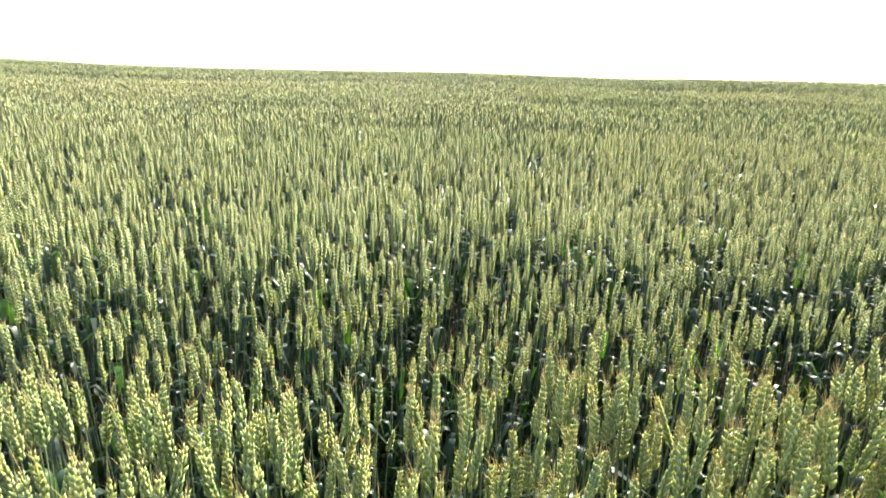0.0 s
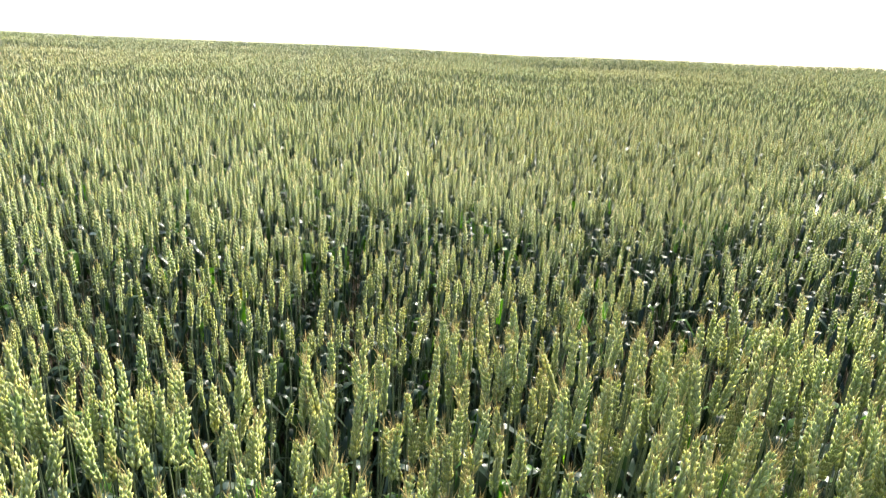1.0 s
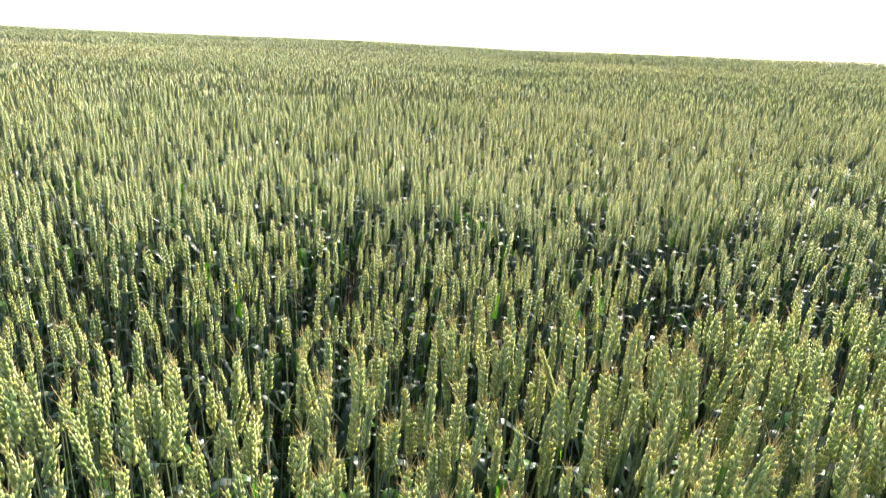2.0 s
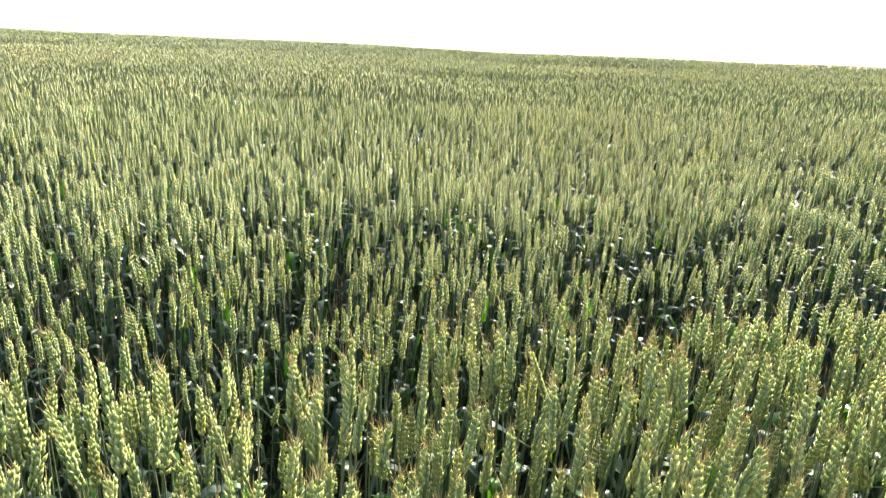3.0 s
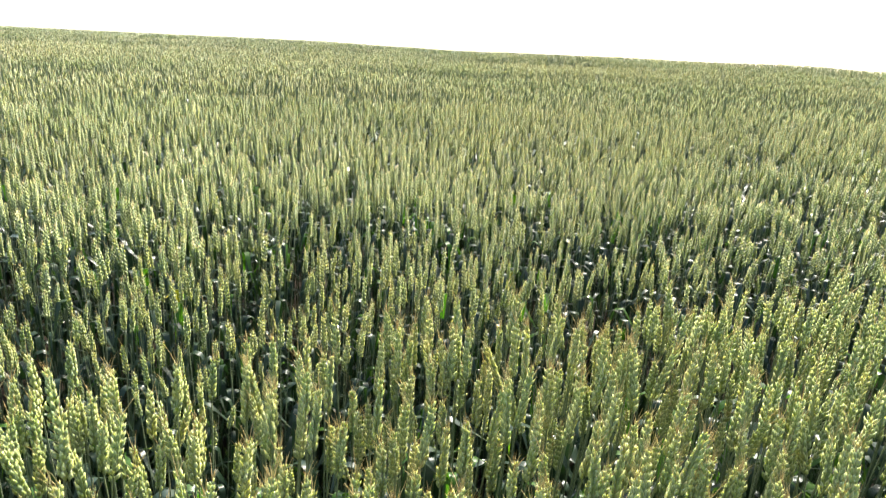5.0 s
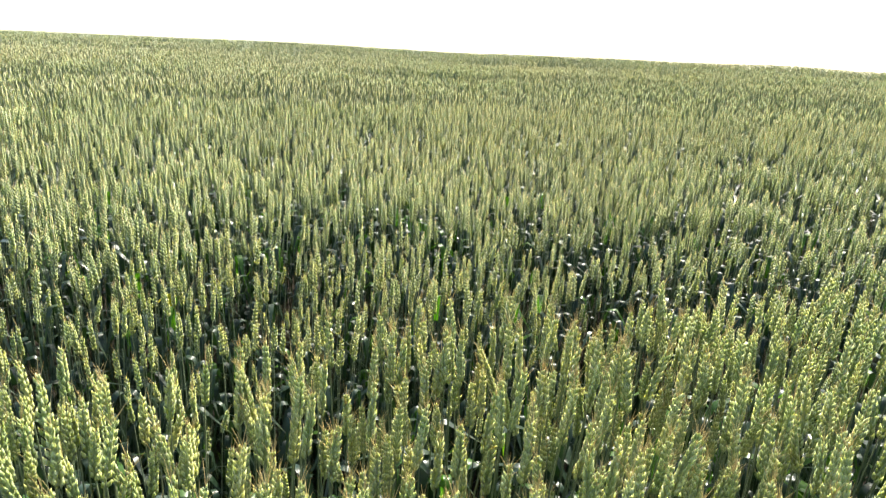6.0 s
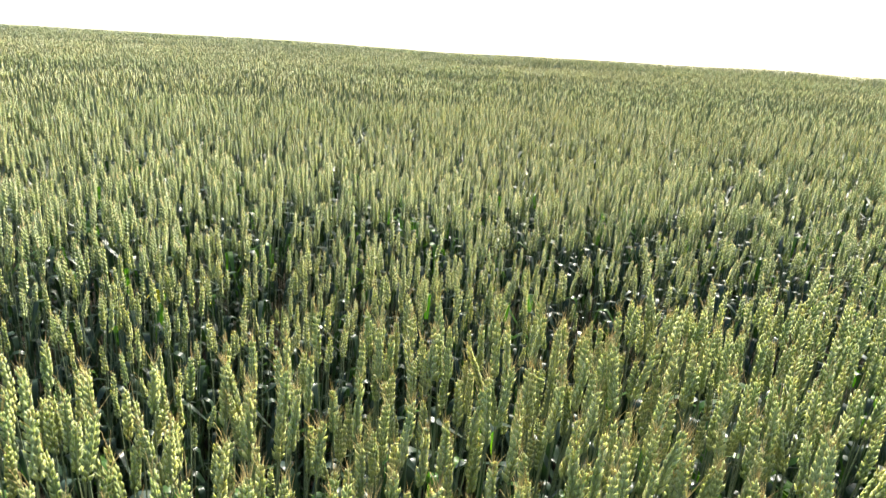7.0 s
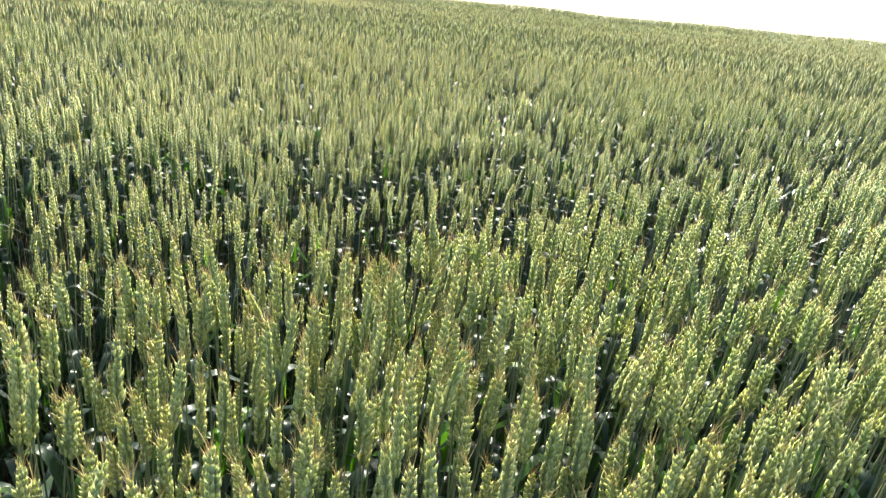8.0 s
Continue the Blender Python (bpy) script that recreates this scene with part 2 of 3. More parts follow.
def lobe(length, wide, thick, sides, rings, slot=0, belly=0.42):
    """A plump pointed husk along +z."""
    verts, uv, tris = [(0, 0, 0)], [(0.5, 0)], []
    for r in rings:
        k = (r / belly) ** 0.7 if r < belly else max(0.0, 1 - ((r - belly) / (1 - belly)) ** 1.8)
        for j in range(sides):
            a = 2 * math.pi * (j + 0.5) / sides
            verts.append((wide / 2 * k * math.cos(a), thick / 2 * k * math.sin(a), r * length))
            uv.append((j / sides, r))
    verts.append((0, 0, length)), uv.append((0.5, 1))
    last = len(verts) - 1
    for j in range(sides):
        k = (j + 1) % sides
        tris.append((0, 1 + k, 1 + j))
        for i in range(len(rings) - 1):
            a, b = 1 + i * sides, 1 + (i + 1) * sides
            tris += [(a + j, a + k, b + k), (a + j, b + k, b + j)]
        a = 1 + (len(rings) - 1) * sides
        tris.append((a + j, a + k, last))
    return shape(verts, tris, uv, slot)


def tube(points, radii, sides, slot):
    verts, uv, tris = [], [], []
    n = len(points)
    for i, (p, r) in enumerate(zip(points, radii)):
        for j in range(sides):
            a = 2 * math.pi * j / sides
            verts.append((p[0] + r * math.cos(a), p[1] + r * math.sin(a), p[2]))
            uv.append((j / sides, i / (n - 1)))
    for i in range(n - 1):
        for j in range(sides):
            k = (j + 1) % sides
            a, b = i * sides, (i + 1) * sides
            tris += [(a + j, a + k, b + k), (a + j, b + k, b + j)]
    return shape(verts, tris, uv, slot)


def blade(length, wide, steps, rise_deg, bend_deg, twist_deg, slot, fold=0.25, across=2, hook=False):
    """A leaf blade that leaves the stem along +x, rises, arches over and narrows to a tip."""
    verts, uv, tris = [], [], []
    x = z = was = 0.0
    for i in range(steps + 1):
        f = i / steps
        if hook and 0 < i < steps:
            f = 0.40 + 0.24 * (i - 1) / (steps - 2)      # the steps gather where the blade folds over
        ang = radians(rise_deg - bend_deg * (min(1.0, max(0.0, (f - 0.40) / 0.24)) if hook else f ** 1.3))
        x, z = x + math.cos(ang) * length * (f - was), z + math.sin(ang) * length * (f - was)
        was = f
        w = wide / 2 * min(1.0, 0.55 + 2.2 * f) * (1 - f ** 2.6) + 0.0003
        tw = radians(twist_deg) * f
        for j in range(across + 1):
            s = 2 * j / across - 1
            dy, dn = s * w * math.cos(tw), s * w * math.sin(tw) + abs(s) * w * fold
            verts.append((x - dn * math.sin(ang), dy, z + dn * math.cos(ang)))
            uv.append((j / across, f))
    k = across + 1
    for i in range(steps):
        for j in range(across):
            a = i * k + j
            tris += [(a, a + 1, a + k + 1), (a, a + k + 1, a + k)]
    return shape(verts, tris, uv, slot)


def stem_curve(height, lean, steps, rng):
    """Points from the ground to the neck of the ear, and the tilt there."""
    bow = rng.uniform(-0.015, 0.015)
    pts = []
    for i in range(steps + 1):
        f = i / steps
        pts.append((lean * f * f * height + bow * math.sin(math.pi * f), 0.6 * bow * math.sin(2.2 * f), height * f))
    return pts


def awn(length, bend, r=0.00038):
    """A short bristle along +z that curves outward."""
    return tube([(0, 0, 0), (bend * 0.35 * length, 0, 0.55 * length), (bend * length, 0, 0.95 * length)], [r, r * 0.8, r * 0.3], 3, 1)


def spikelet_places(count, length):
    """Where spikelets sit on an ear along +z: pose and size, on two sides by turns, and one at the tip."""
    for i in range(count):
        f = i / (count - 1)
        z = f * (length - 0.012)
        size = 0.98 + 0.16 * math.sin(math.pi * f ** 0.8) - 0.36 * f
        if i == count - 1:
            yield pose(0, 0, z, 0, 0, 90), size
        else:
            side = 1 if i % 2 else -1
            yield pose(side * 0.0022, 0, z, 0, side * (8.5 - 3.0 * f), 0), size


def husk(length, wide, out):
    """A small closed boat-shaped husk along +z that bulges towards +x."""
    # v stops at a third: shade among crowded ears is put into the colour
    return shape([(-out * 0.2, 0, 0), (out, -wide / 2, 0.5 * length), (out, wide / 2, 0.5 * length), (out * 0.7, 0, length)],
                 [(0, 2, 1), (1, 2, 3), (0, 3, 2), (0, 1, 3)], [(0.5, 0), (0, 0.0), (1, 0.0), (0.5, 0.34)], 0)


def spike(length, r):
    """A straight short bristle along +z."""
    return shape([(r, 0, 0), (-r / 2, r, 0), (-r / 2, -r, 0), (0, 0, length)], [(0, 1, 3), (1, 2, 3), (2, 0, 3)], [(0, 0), (0.5, 0), (1, 0), (0.5, 1)], 1)


def spikelet_fine(rng):
    """Three plump husks side by side, spread like a fan."""
    parts = []
    for s in (-1, 0, 1):
        l = rng.uniform(0.0150, 0.0172) * (1.0 if s else 1.08)
        m = pose(0, s * 0.0020, 0.0, -s * rng.uniform(9, 14), rng.uniform(-3, 4), 0)
        parts.append(moved(lobe(l, 0.0055, 0.0054, 5, (0.24, 0.60), belly=0.43), m))
        if s:
            parts.append(moved(spike(rng.uniform(0.002, 0.006), 0.0004), m @ pose(0, 0, l * 0.95, 0, rng.uniform(-8, 8), 0)))
    return joined(parts)


def spikelet_plain(rng):
    parts = []
    for s in (-1, 1):
        m = pose(0, s * 0.0017, 0.0, -s * 13, 0, 0)
        parts.append(moved(lobe(0.0160, 0.0052, 0.0056, 4, (0.44,)), m))
    return joined(parts)


def braided_ear(rng, length, rows, count, fat):
    """An ear whose husks stand out from a slim core in rows that take turns."""
    core = lobe(length, 0.0072, 0.0072, 4, (0.4,))
    # the core stays darkest, its shade between the husks put into the colour
    core[2][:, 1] = 0.1 * core[2][:, 1]
    out = [core]
    for k in range(rows):
        for i in range(count):
            f = (i + (0.5 if k % 2 else 0.0)) / count
            size = fat * (0.92 + 0.2 * math.sin(math.pi * f ** 0.8) - 0.34 * f) * rng.uniform(0.88, 1.12)
            m = pose(0, 0, f * (length - 0.010), 0, 0, 360 * k / rows + 20 * (k % 2) + rng.gauss(0, 9)) @ pose(0.0016, 0, 0, 0, rng.gauss(9, 3), 0)
            out.append(moved(husk(length * 1.65 / count if rows < 3 else 0.0155, 0.0088 * size, 0.0052 * size), m))
    return out


def uneven(rng):
    """A slight turn and shift, so that no two spikelets sit alike."""
    return pose(rng.gauss(0, 0.0003), rng.gauss(0, 0.0004), rng.gauss(0, 0.0005), rng.gauss(0, 3), rng.gauss(0, 4), rng.gauss(0, 7))


def ear_core(length, wide, sides):
    """The closed husks along the ear's middle, between the spikelets that stand out."""
    one = lobe(length * 0.93, wide * 0.9, wide, sides, (0.08, 0.35, 0.8), belly=0.35)
    one[2][:, 1] = 0.15 + 0.4 * one[2][:, 1]
    return one


def ear_awns(rng, length, n=7):
    """The bristles round the ear's tip."""
    parts = []
    for i in range(n):
        m = pose(0, 0, length - rng.uniform(0.004, 0.030), 0, rng.uniform(6, 24), rng.uniform(0, 360))
        parts.append(moved(awn(rng.uniform(0.013, 0.036), rng.uniform(-0.1, 0.25), 0.00044), m))
    return joined(parts)


def bristle(length, wide, turn=0.0):
    """The tuft at a distant ear's tip."""
    c, d = wide * math.cos(turn), wide * math.sin(turn)
    return shape([(-c, -d, length * 0.80), (c, d, length * 0.80), (c * 0.4, d, length + 0.016)], [(0, 1, 2)], [(0, 0), (1, 0), (0.5, 1)], 1)


def scaled(s):
    return Matrix.Diagonal((s, s, s, 1))


def plant_shape(rng, level):
    """A whole wheat stalk about 0.86 m high. level 1: seen from 1 to 1.8 m; 2: to 3.2 m; 3: to 6.5 m; 4: to 16 m; 5: far; 6: on the crest."""
    lean, ear_l = rng.uniform(-0.02, 0.035), rng.uniform(0.078, 0.100)
    neck = CROP - ear_l * 0.97
    steps = {1: 4, 2: 2}.get(level, 1)
    pts = stem_curve(neck, lean, steps, rng)
    out = []
    if level <= 3:
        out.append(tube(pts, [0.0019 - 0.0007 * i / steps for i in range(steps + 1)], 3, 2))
    else:
        w = (0.0022, 0.003, 0.004)[level - 4]
        p, q = (pts[0][0] + 0.6 * (pts[1][0] - pts[0][0]), 0, neck * 0.55), pts[1]
        out.append(shape([(p[0] - w, 0, p[2]), (p[0] + w, w, p[2]), q], [(0, 1, 2)], [(0, 0.8), (1, 0.8), (0, 1)], 2))
        a, w = rng.uniform(0, 6.28), (0.013, 0.022, 0.075)[level - 4]
        ca, sa_ = math.cos(a) * w, math.sin(a) * w
        out.append(shape([(-ca, -sa_, 0.25), (ca, sa_, 0.25), (ca * 1.2, sa_, rng.uniform(*((0.64, 0.75), (0.66, 0.76), (0.72, 0.80))[level - 4]))], [(0, 1, 2)], [(0, 0.85), (1, 0.85), (0.5, 1.0)], 2))
    tilt = math.degrees(math.atan(2 * lean)) + rng.gauss(1, 4)
    place = pose(pts[-1][0], pts[-1][1], neck - 0.002, 0, tilt, 0)
    turn = pose(0, 0, 0, 0, 0, rng.uniform(0, 180))
    ear = []
    if level == 1:
        ear.append(ear_core(ear_l, 0.0070, 5))
        for m, s in spikelet_places(16, ear_l):
            ear.append(moved(spikelet_plain(rng), m @ uneven(rng) @ scaled(s * rng.uniform(0.88, 1.08))))
        ear.append(ear_awns(rng, ear_l, 5))
    elif level == 2:
        ear += braided_ear(rng, ear_l, 4, 7, 0.78)
        for k in range(5):
            ear.append(moved(spike(rng.uniform(0.012, 0.024), 0.0006), pose(0, 0, ear_l - rng.uniform(0.004, 0.02), 0, rng.uniform(5, 20), rng.uniform(0, 360))))
    elif level == 3:
        ear += braided_ear(rng, ear_l, 2, 6, 0.98)
        ear += [bristle(ear_l, 0.0020, a) for a in (rng.uniform(0, 3), rng.uniform(0, 3))]
    else:
        w = (0.0112, 0.0160, 0.022)[level - 4]
        one = lobe(ear_l * 0.92, w, w, 3, (0.35,))
        one[2][:, 1] = (0.40, 0.30, 0.10)[level - 4] + 0.34 * one[2][:, 1]
        ear.append(one)
        if level < 6:
            ear.append(bristle(ear_l * 0.92, 0.0024))
        if level > 4:
            ear.append(moved(joined(ear), pose(rng.uniform(-0.09, 0.09), rng.uniform(-0.09, 0.09), rng.uniform(-0.06, 0.0), rng.gauss(0, 4), rng.gauss(0, 4))))
    out.append(moved(joined(ear), place @ turn))
    for i in range({1: 2, 2: 2, 3: 1}.get(level, 0)):
        h = ((0.52, 0.38) if level == 1 else (0.58, 0.44))[i] * rng.uniform(0.92, 1.08)
        x = lean * (h / neck) ** 2 * neck
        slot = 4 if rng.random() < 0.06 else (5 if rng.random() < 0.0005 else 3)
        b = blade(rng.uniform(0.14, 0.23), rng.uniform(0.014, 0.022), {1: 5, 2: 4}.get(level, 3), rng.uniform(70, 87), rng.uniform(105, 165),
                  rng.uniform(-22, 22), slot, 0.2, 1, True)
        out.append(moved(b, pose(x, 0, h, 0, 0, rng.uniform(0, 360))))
    return joined(out)


def lull(x, y):
    """How much less the stalks lean with the wind the further one turns along the slope."""
    return 0.045 * np.clip((np.degrees(np.arctan2(x, y)) - 8) / 40, 0, 1)


def stuff(name, label, xs, ys, level, kinds, seed, grow=1.0):
    """Many stalks of one distance joined into one mesh."""
    rng = random.Random(seed)
    nr = np.random.RandomState(seed)
    shapes = [plant_shape(rng, level) for _ in range(kinds)]
    h, _ = stand(xs, ys)
    n = len(xs)
    short = np.where(nr.rand(n) < 0.42, nr.uniform(0, 0.18, n), 0)
    short *= np.clip((ys - edge_y(xs)) / 0.5, 0.3, 1)
    size = (CROP + h + nr.normal(0, 0.022, n) - short) / CROP
    base = ground_z(xs, ys) - 0.01
    spin = nr.normal(0.0, 0.8, n)                     # most stalks lean the way the wind has bent them
    spin = np.where(nr.rand(n) < 0.35, nr.uniform(-3.14, 3.14, n), spin)
    lx, ly = nr.normal(-0.002, 0.040, n) - lull(xs, ys), nr.normal(0.0, 0.036, n)
    which = nr.randint(0, kinds, n)
    V, T, U, S, at = [], [], [], [], 0
    for k, (v, t, u, s) in enumerate(shapes):
        i = np.flatnonzero(which == k)
        c, d = np.cos(spin[i])[:, None], np.sin(spin[i])[:, None]
        z = v[None, :, 2] * size[i, None]
        fat = grow * np.clip(size[i, None], 0.9, 1.1)
        x = (v[None, :, 0] * c - v[None, :, 1] * d) * fat + xs[i, None] + lx[i, None] * z
        y = (v[None, :, 0] * d + v[None, :, 1] * c) * fat + ys[i, None] + ly[i, None] * z
        V.append(np.stack([x, y, z + base[i, None]], -1).reshape(-1, 3))
        T.append((t[None] + (at + np.arange(len(i)) * len(v))[:, None, None]).reshape(-1, 3))
        U.append(np.tile(u, (len(i), 1)))
        S.append(np.tile(s, len(i)))
        at += len(i) * len(v)
    V, T, U, S = np.concatenate(V), np.concatenate(T), np.concatenate(U), np.concatenate(S)
    me = mesh_of(name, (V, T, U, S), SLOTS)
    return tagged(new(name, me), label, "wheat", kind="stuff")


def mesh_of(name, s, slots):
    """A smooth mesh of a shape; only the material slots that it uses."""
    V, T, U, S = s
    used = sorted(set(S.tolist()))
    me = bpy.data.meshes.new(name)
    me.vertices.add(len(V))
    me.vertices.foreach_set("co", V.astype(np.float32).ravel())
    me.loops.add(len(T) * 3)
    me.loops.foreach_set("vertex_index", T.astype(np.int32).ravel())
    me.polygons.add(len(T))
    me.polygons.foreach_set("loop_start", np.arange(0, len(T) * 3, 3, dtype=np.int32))
    me.polygons.foreach_set("use_smooth", np.ones(len(T), bool))
    for k in used:
        me.materials.append(slots[k])
    index = np.zeros(max(used) + 1, np.int32)
    index[used] = np.arange(len(used))
    me.polygons.foreach_set("material_index", index[S])
    uv = me.uv_layers.new(name="UVMap")
    uv.data.foreach_set("uv", U[T.ravel()].astype(np.float32).ravel())
    me.update(calc_edges=True)
    return me


def scatter(r0, r1, az0, az1, per_m2, seed, keep=None, least=0.0):
    """Places between two radii and two bearings, at an even density thinned by the stand's own."""
    nr = np.random.RandomState(seed)
    area = (r1 * r1 - r0 * r0) / 2 * math.radians(az1 - az0)
    n = int(area * per_m2)
    r = np.sqrt(nr.uniform(r0 * r0, r1 * r1, n))
    a = np.radians(nr.uniform(az0, az1, n))
    x, y = r * np.sin(a), r * np.cos(a)
    ok = nr.rand(n) < np.maximum(stand(x, y)[1], least)
    if keep is not None:
        ok &= keep(x, y)
    return x[ok], y[ok]


# ---- the stand of wheat, ring by ring ----
AZ0, AZ1 = -44, 79


def in_strip(x, y):
    """The strip of tall wheat that the camera passes nearest."""
    return (x > -0.60) & (x < 1.10) & (y < edge_y(x)) & (y > 0.50 - 0.42 * np.clip(x, -1, 0.9)) & (np.hypot(x, y) > 0.42)


def not_strip(x, y):
    return ~in_strip(x, y)


RINGS = ((1, 0, 1.75, "standing green wheat with ripening ears and dark leaves"), (2, 1.75, 3.2, "dense green wheat with pale yellowing ears"),
         (3, 3.2, 5.8, "dense green wheat with pale ripening ears"), (4, 5.8, 99, "distant dense green wheat field"))
FAR = 16.0
PX, PY = scatter(0.42, FAR * 1.08, AZ0, AZ1, 510, 11, not_strip)
LOT = np.random.RandomState(19)
PR = np.hypot(PX, PY) * LOT.uniform(0.88, 1.14, len(PX))        # the rings run into one another
thin = LOT.rand(len(PX)) < np.interp(PR, [0, 2.0, 3.2, 5, 7, 16, 18], [1.0, 0.90, 0.74, 0.62, 0.48, 0.32, 0.25])
for level, r0, r1, label in RINGS:
    ring = (PR >= r0) & (PR < r1) & thin
    stuff("wheat_stand", label, PX[ring], PY[ring], level, 24, 50 + level)


def hither(x, y):
    """This side of the crest, or only just past it."""
    return np.hypot(x, y) < 1.13 * crest(np.degrees(np.arctan2(x, y)))


X, Y = scatter(FAR * 0.93, 30, AZ0 + 3, AZ1 - 3, 30, 14)
stuff("wheat_stand", "far green wheat on the slope", X, Y, 5, 16, 27)
X, Y = scatter(29, 56, AZ0 + 3, AZ1 - 3, 14.0, 17, hither)
stuff("wheat_stand", "far green wheat high on the slope", X, Y, 6, 16, 24)
X, Y = scatter(54, 82, AZ0 + 3, 30, 4.5, 18, hither)
stuff("wheat_stand", "far green wheat on the crest of the slope", X, Y, 6, 16, 25, 1.4)


def beside(x, y):
    """The field goes on to both sides; the soil of its edge lies behind the camera."""
    return y > -0.25 - 0.02 * np.abs(x)


for az0, az1, seed in ((AZ1 - 1, 100, 15), (-100, AZ0 + 1, 16)):
    X, Y = scatter(0.42, 12.0, az0, az1, 130, seed, beside)
    stuff("wheat_stand", "green wheat along the edge of the field", X, Y, 4, 16, 10 + seed, 2.0)
    X, Y = scatter(12.0, 40.0, az0, az1, 5, seed + 20, beside)
    stuff("wheat_stand", "green wheat along the far edge of the field", X, Y, 5, 16, 30 + seed, 1.6)


# ---- single stalks of the nearest strip ----
def part(name, s, parent, m, label=""):
    ob = new(name, s if isinstance(s, bpy.types.Mesh) else mesh_of(name, s, SLOTS))
    ob.parent, ob.matrix_local = parent, m
    return tagged(ob, label)


STALK_RNG = random.Random(5)
SPIKELETS = [mesh_of("spikelet", spikelet_fine(STALK_RNG), SLOTS) for _ in range(5)]


def wheat_stalk(rng, flag=None):
    """One stalk with its stem, leaves and ear; the ear carries its spikelets and bristles."""
    top = new("wheat_stalk")
    lean, ear_l = rng.uniform(-0.02, 0.035), rng.uniform(0.082, 0.106)
    neck = CROP - ear_l * 0.97
    pts = stem_curve(neck, lean, 6, rng)
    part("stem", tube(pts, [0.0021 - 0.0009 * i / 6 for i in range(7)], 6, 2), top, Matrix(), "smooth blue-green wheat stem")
    for i in range(2):
        h = (0.50, 0.33)[i] * rng.uniform(0.94, 1.08)
        x = lean * (h / neck) ** 2 * neck
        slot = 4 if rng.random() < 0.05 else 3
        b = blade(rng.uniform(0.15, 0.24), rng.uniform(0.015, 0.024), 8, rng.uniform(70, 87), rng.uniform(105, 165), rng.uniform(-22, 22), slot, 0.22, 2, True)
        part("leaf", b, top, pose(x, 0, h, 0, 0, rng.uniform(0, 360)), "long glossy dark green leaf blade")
    if flag:
        slot, height, length, words = flag
        part("leaf", blade(length, 0.019, 8, 84, 100, 15, slot, 0.2, 2, True), top, pose(lean * height, 0, height, 0, 0, 225), words)
    tilt = math.degrees(math.atan(2 * lean)) + rng.gauss(1, 4)
    ear = part("ear", ear_core(ear_l, 0.0070, 6), top,
               pose(pts[-1][0], pts[-1][1], neck - 0.002, 0, tilt, rng.uniform(0, 180)), "ripening green and yellow wheat ear")
    for m, s in spikelet_places(18, ear_l):
        part("spikelet", rng.choice(SPIKELETS), ear,
             m @ uneven(rng) @ pose(0, 0, 0, 0, 0, rng.choice((0, 180))) @ scaled(s * rng.uniform(0.90, 1.08)))
    tagged(part("awn_tuft", ear_awns(rng, ear_l, 12), ear, Matrix(), "short orange straw-coloured bristles"), kind="stuff")
    tagged(top, "green wheat stalk with a plump yellowing ear", "wheat", "stalks of the nearest wheat strip")
    return top, ear.matrix_local @ Vector((0, 0, ear_l))


def planted(kind, tip, spin, tilt_x, tilt_y, size):
    """The pose that brings a stalk's ear tip over a place of the plan."""
    turn = pose(0, 0, 0, tilt_x, tilt_y, spin) @ Matrix.Diagonal((1, 1, size, 1))
    off = turn @ kind[1]
    x, y = tip[0] - off.x, tip[1] - off.y
    return Matrix.Translation((x, y, float(ground_z(x, y)) - 0.01)) @ turn


def spaced(xs, ys, least):
    """Places out of those given, of which no two stand closer than least."""
    kept = []
    for p in zip(xs.tolist(), ys.tolist()):
        if all(math.hypot(p[0] - q[0], p[1] - q[1]) > least for q in kept):
            kept.append(p)
    return kept


def plant_strip():
    """The 288 stalks round the strip's middle, one by one; returns the places of the rest."""
    rng = random.Random(77)
    nr = np.random.RandomState(78)
    kinds = [wheat_stalk(rng) for _ in range(14)]
    xs, ys = scatter(0.36, 1.8, -60, 85, 2000, 79, in_strip)
    tips = sorted(spaced(xs, ys, 0.0235), key=lambda p: abs(p[0] - 0.3))
    rest, tips = np.array(tips[288:]), tips[:288]
    for i, tip in enumerate(tips):
        h = float(stand(np.array(tip[0]), np.array(min(tip[1], float(edge_y(tip[0])) - 0.001)))[0])
        drop = abs(nr.normal(0, 0.014)) if i % 2 else nr.uniform(0.0, 0.10)
        size = (CROP + h + nr.normal(0, 0.008) - drop) / CROP
        spin = nr.normal(0, 50) if nr.rand() < 0.7 else nr.uniform(-180, 180)
        k = i % len(kinds)
        m = planted(kinds[k], tip, spin, nr.normal(0, 2.2), nr.normal(0.6, 2.6) - 57 * float(lull(tip[0], tip[1])), size)
        if i < len(kinds):
            kinds[i][0].matrix_basis = m
        else:
            copy_thing(kinds[k][0], m)
    return rest


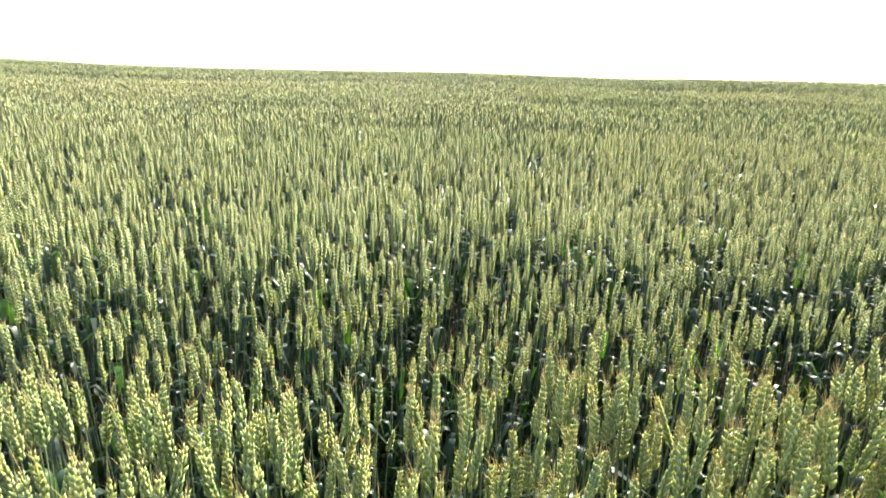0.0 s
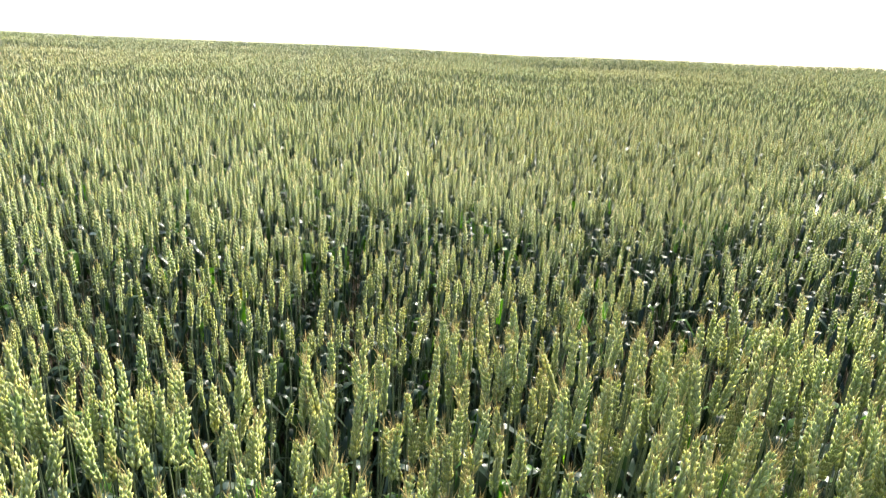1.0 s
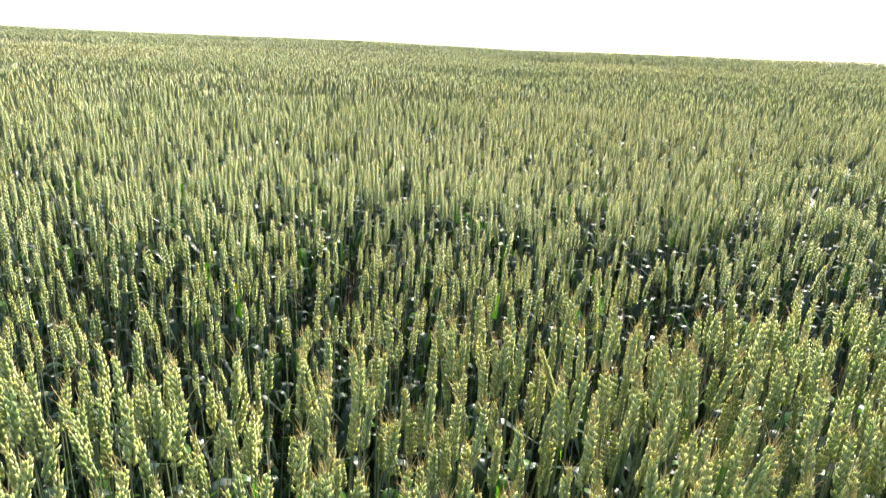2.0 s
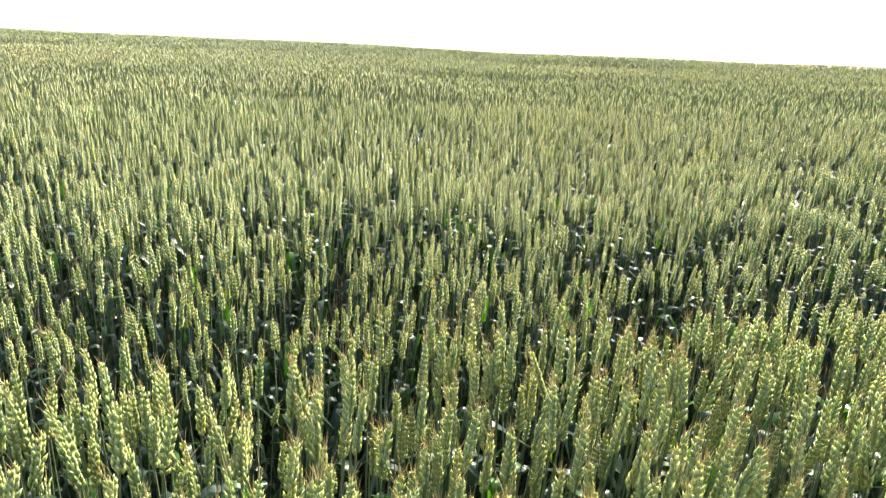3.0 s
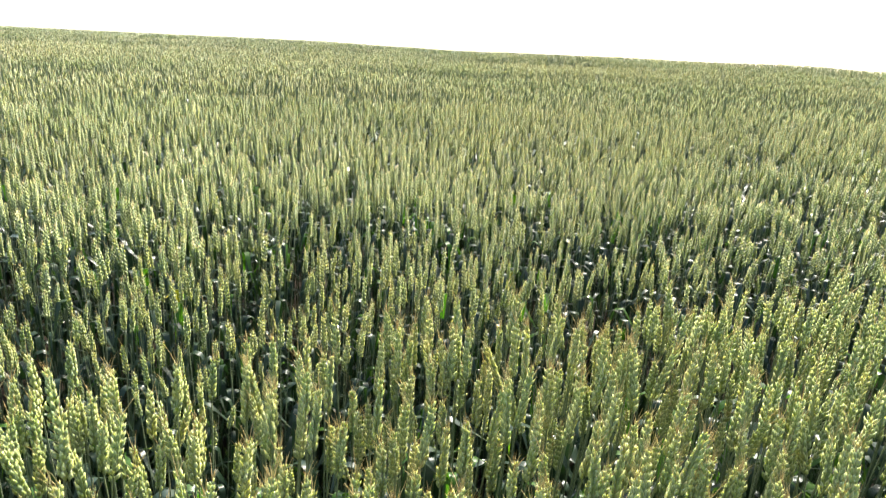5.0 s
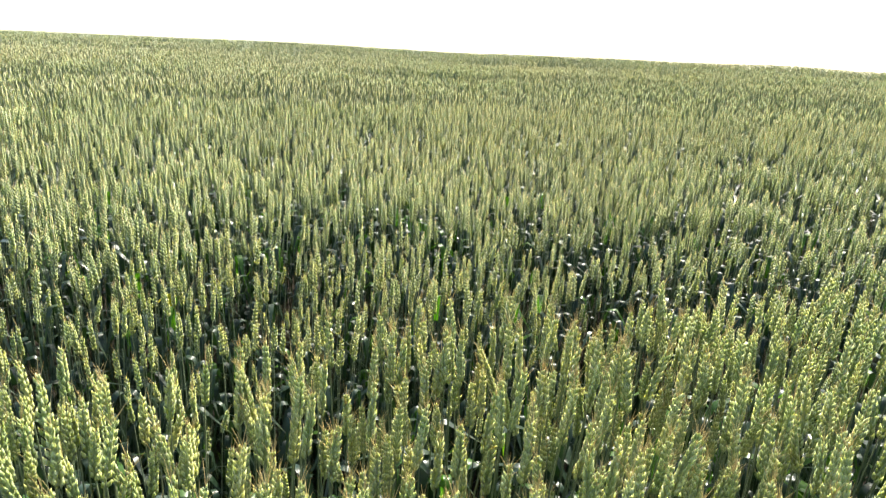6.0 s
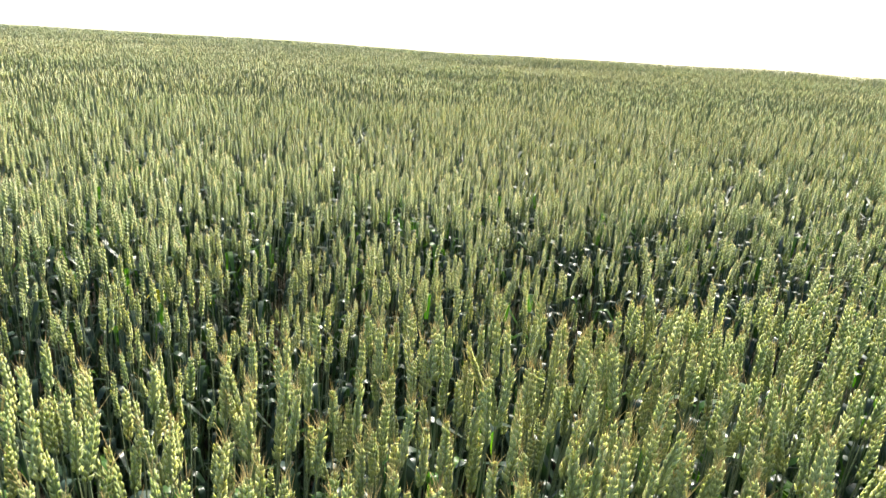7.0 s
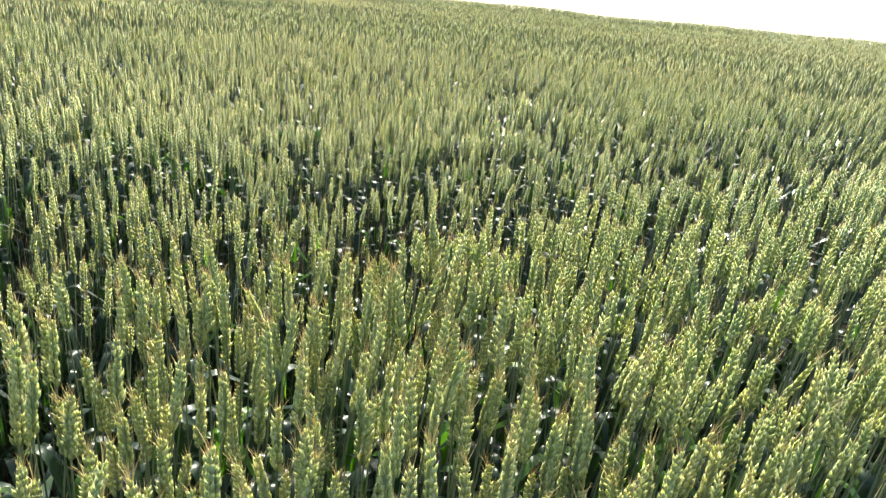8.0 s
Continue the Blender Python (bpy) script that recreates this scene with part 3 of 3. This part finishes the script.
def plant_flags():
    """Single stalks in and round the hollow behind the strip, whose leaves stand out from the rest."""
    rng = random.Random(91)
    fresh, fresh_stalk = "fresh bright green leaf", "green wheat stalk with a fresh bright green leaf"
    for x, y, slot, height, length, words, label in (
            (-0.29, 1.72, 5, 0.70, 0.11, "withered bright yellow leaf", "green wheat stalk with one withered yellow leaf"),
            (0.61, 1.50, 4, 0.69, 0.15, fresh, fresh_stalk), (0.72, 1.55, 4, 0.69, 0.15, fresh, fresh_stalk), (0.29, 0.85, 4, 0.55, 0.15, fresh, fresh_stalk),
            (0.86, 0.50, 4, 0.55, 0.15, fresh, fresh_stalk), (1.02, 0.62, 4, 0.58, 0.14, fresh, fresh_stalk),
            (-1.70, 5.10, 3, 0.80, 0.16, "dark green leaf", "green wheat stalk with a dark leaf above its ear")):
        top, _ = wheat_stalk(rng, (slot, height, length, words))
        top.matrix_basis = pose(x, y, float(ground_z(x, y)) - 0.01, 1, 2, 20) @ Matrix.Diagonal((1, 1, 0.93, 1))
        tagged(top, label)


def tall_shoots():
    """Two stalks that have outgrown the stand and show over the crest."""
    rng = random.Random(61)
    for x, y, size in ((11.3, 8.2, 1.30), (14.2, 6.9, 1.24)):
        top, _ = wheat_stalk(rng)
        top.matrix_basis = pose(x, y, float(ground_z(x, y)) - 0.01, 0, 2, 60) @ Matrix.Diagonal((1.5, 1.5, size, 1))
        tagged(top, "tall dark green stalk standing out of the wheat")


def bent_stalks():
    """Stalks that the wind has bent over further than their neighbours."""
    rng = random.Random(67)
    for tip, tilt in (((-0.34, 1.17), -13), ((1.38, 0.47), 24), ((0.03, 0.66), -12), ((0.52, 0.95), 15)):
        kind = wheat_stalk(rng)
        kind[0].matrix_basis = planted(kind, tip, 0, 0, tilt, 1.0)
        tagged(kind[0], "bent green wheat stalk leaning on its neighbours")


plant_flags()
tall_shoots()
bent_stalks()
REST = plant_strip()
stuff("wheat_stand", "green wheat between the nearest stalks", REST[:, 0], REST[:, 1], 1, 20, 31)


# ---- leaves low in the stand, which hide the soil ----
def tuft_shape(rng):
    """A shoot of a few long leaves without an ear."""
    out = []
    for k in range(4):
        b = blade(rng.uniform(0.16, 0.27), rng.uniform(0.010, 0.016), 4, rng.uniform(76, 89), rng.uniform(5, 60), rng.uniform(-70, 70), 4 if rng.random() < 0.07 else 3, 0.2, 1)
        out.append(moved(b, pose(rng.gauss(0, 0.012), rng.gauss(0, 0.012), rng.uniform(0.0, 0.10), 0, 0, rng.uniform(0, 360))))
    return joined(out)


def low_leaves():
    rng, nr = random.Random(41), np.random.RandomState(42)
    shapes = [tuft_shape(rng) for _ in range(12)]
    xs, ys = scatter(0.2, 2.3, -100, 100, 260, 43, beside, 0.9)
    z, spin, size = ground_z(xs, ys), nr.uniform(0, 6.28, len(xs)), nr.uniform(0.8, 1.25, len(xs))
    made = []
    for i in range(len(xs)):
        m = pose(xs[i], ys[i], z[i], 0, 0, math.degrees(spin[i])) @ scaled(size[i])
        made.append(moved(shapes[i % 12], m))
    ob = new("wheat_leaves", mesh_of("wheat_leaves", joined(made), SLOTS))
    tagged(ob, "dark green leaf shoots low between the wheat stalks", "wheat leaves", kind="stuff")


low_leaves()
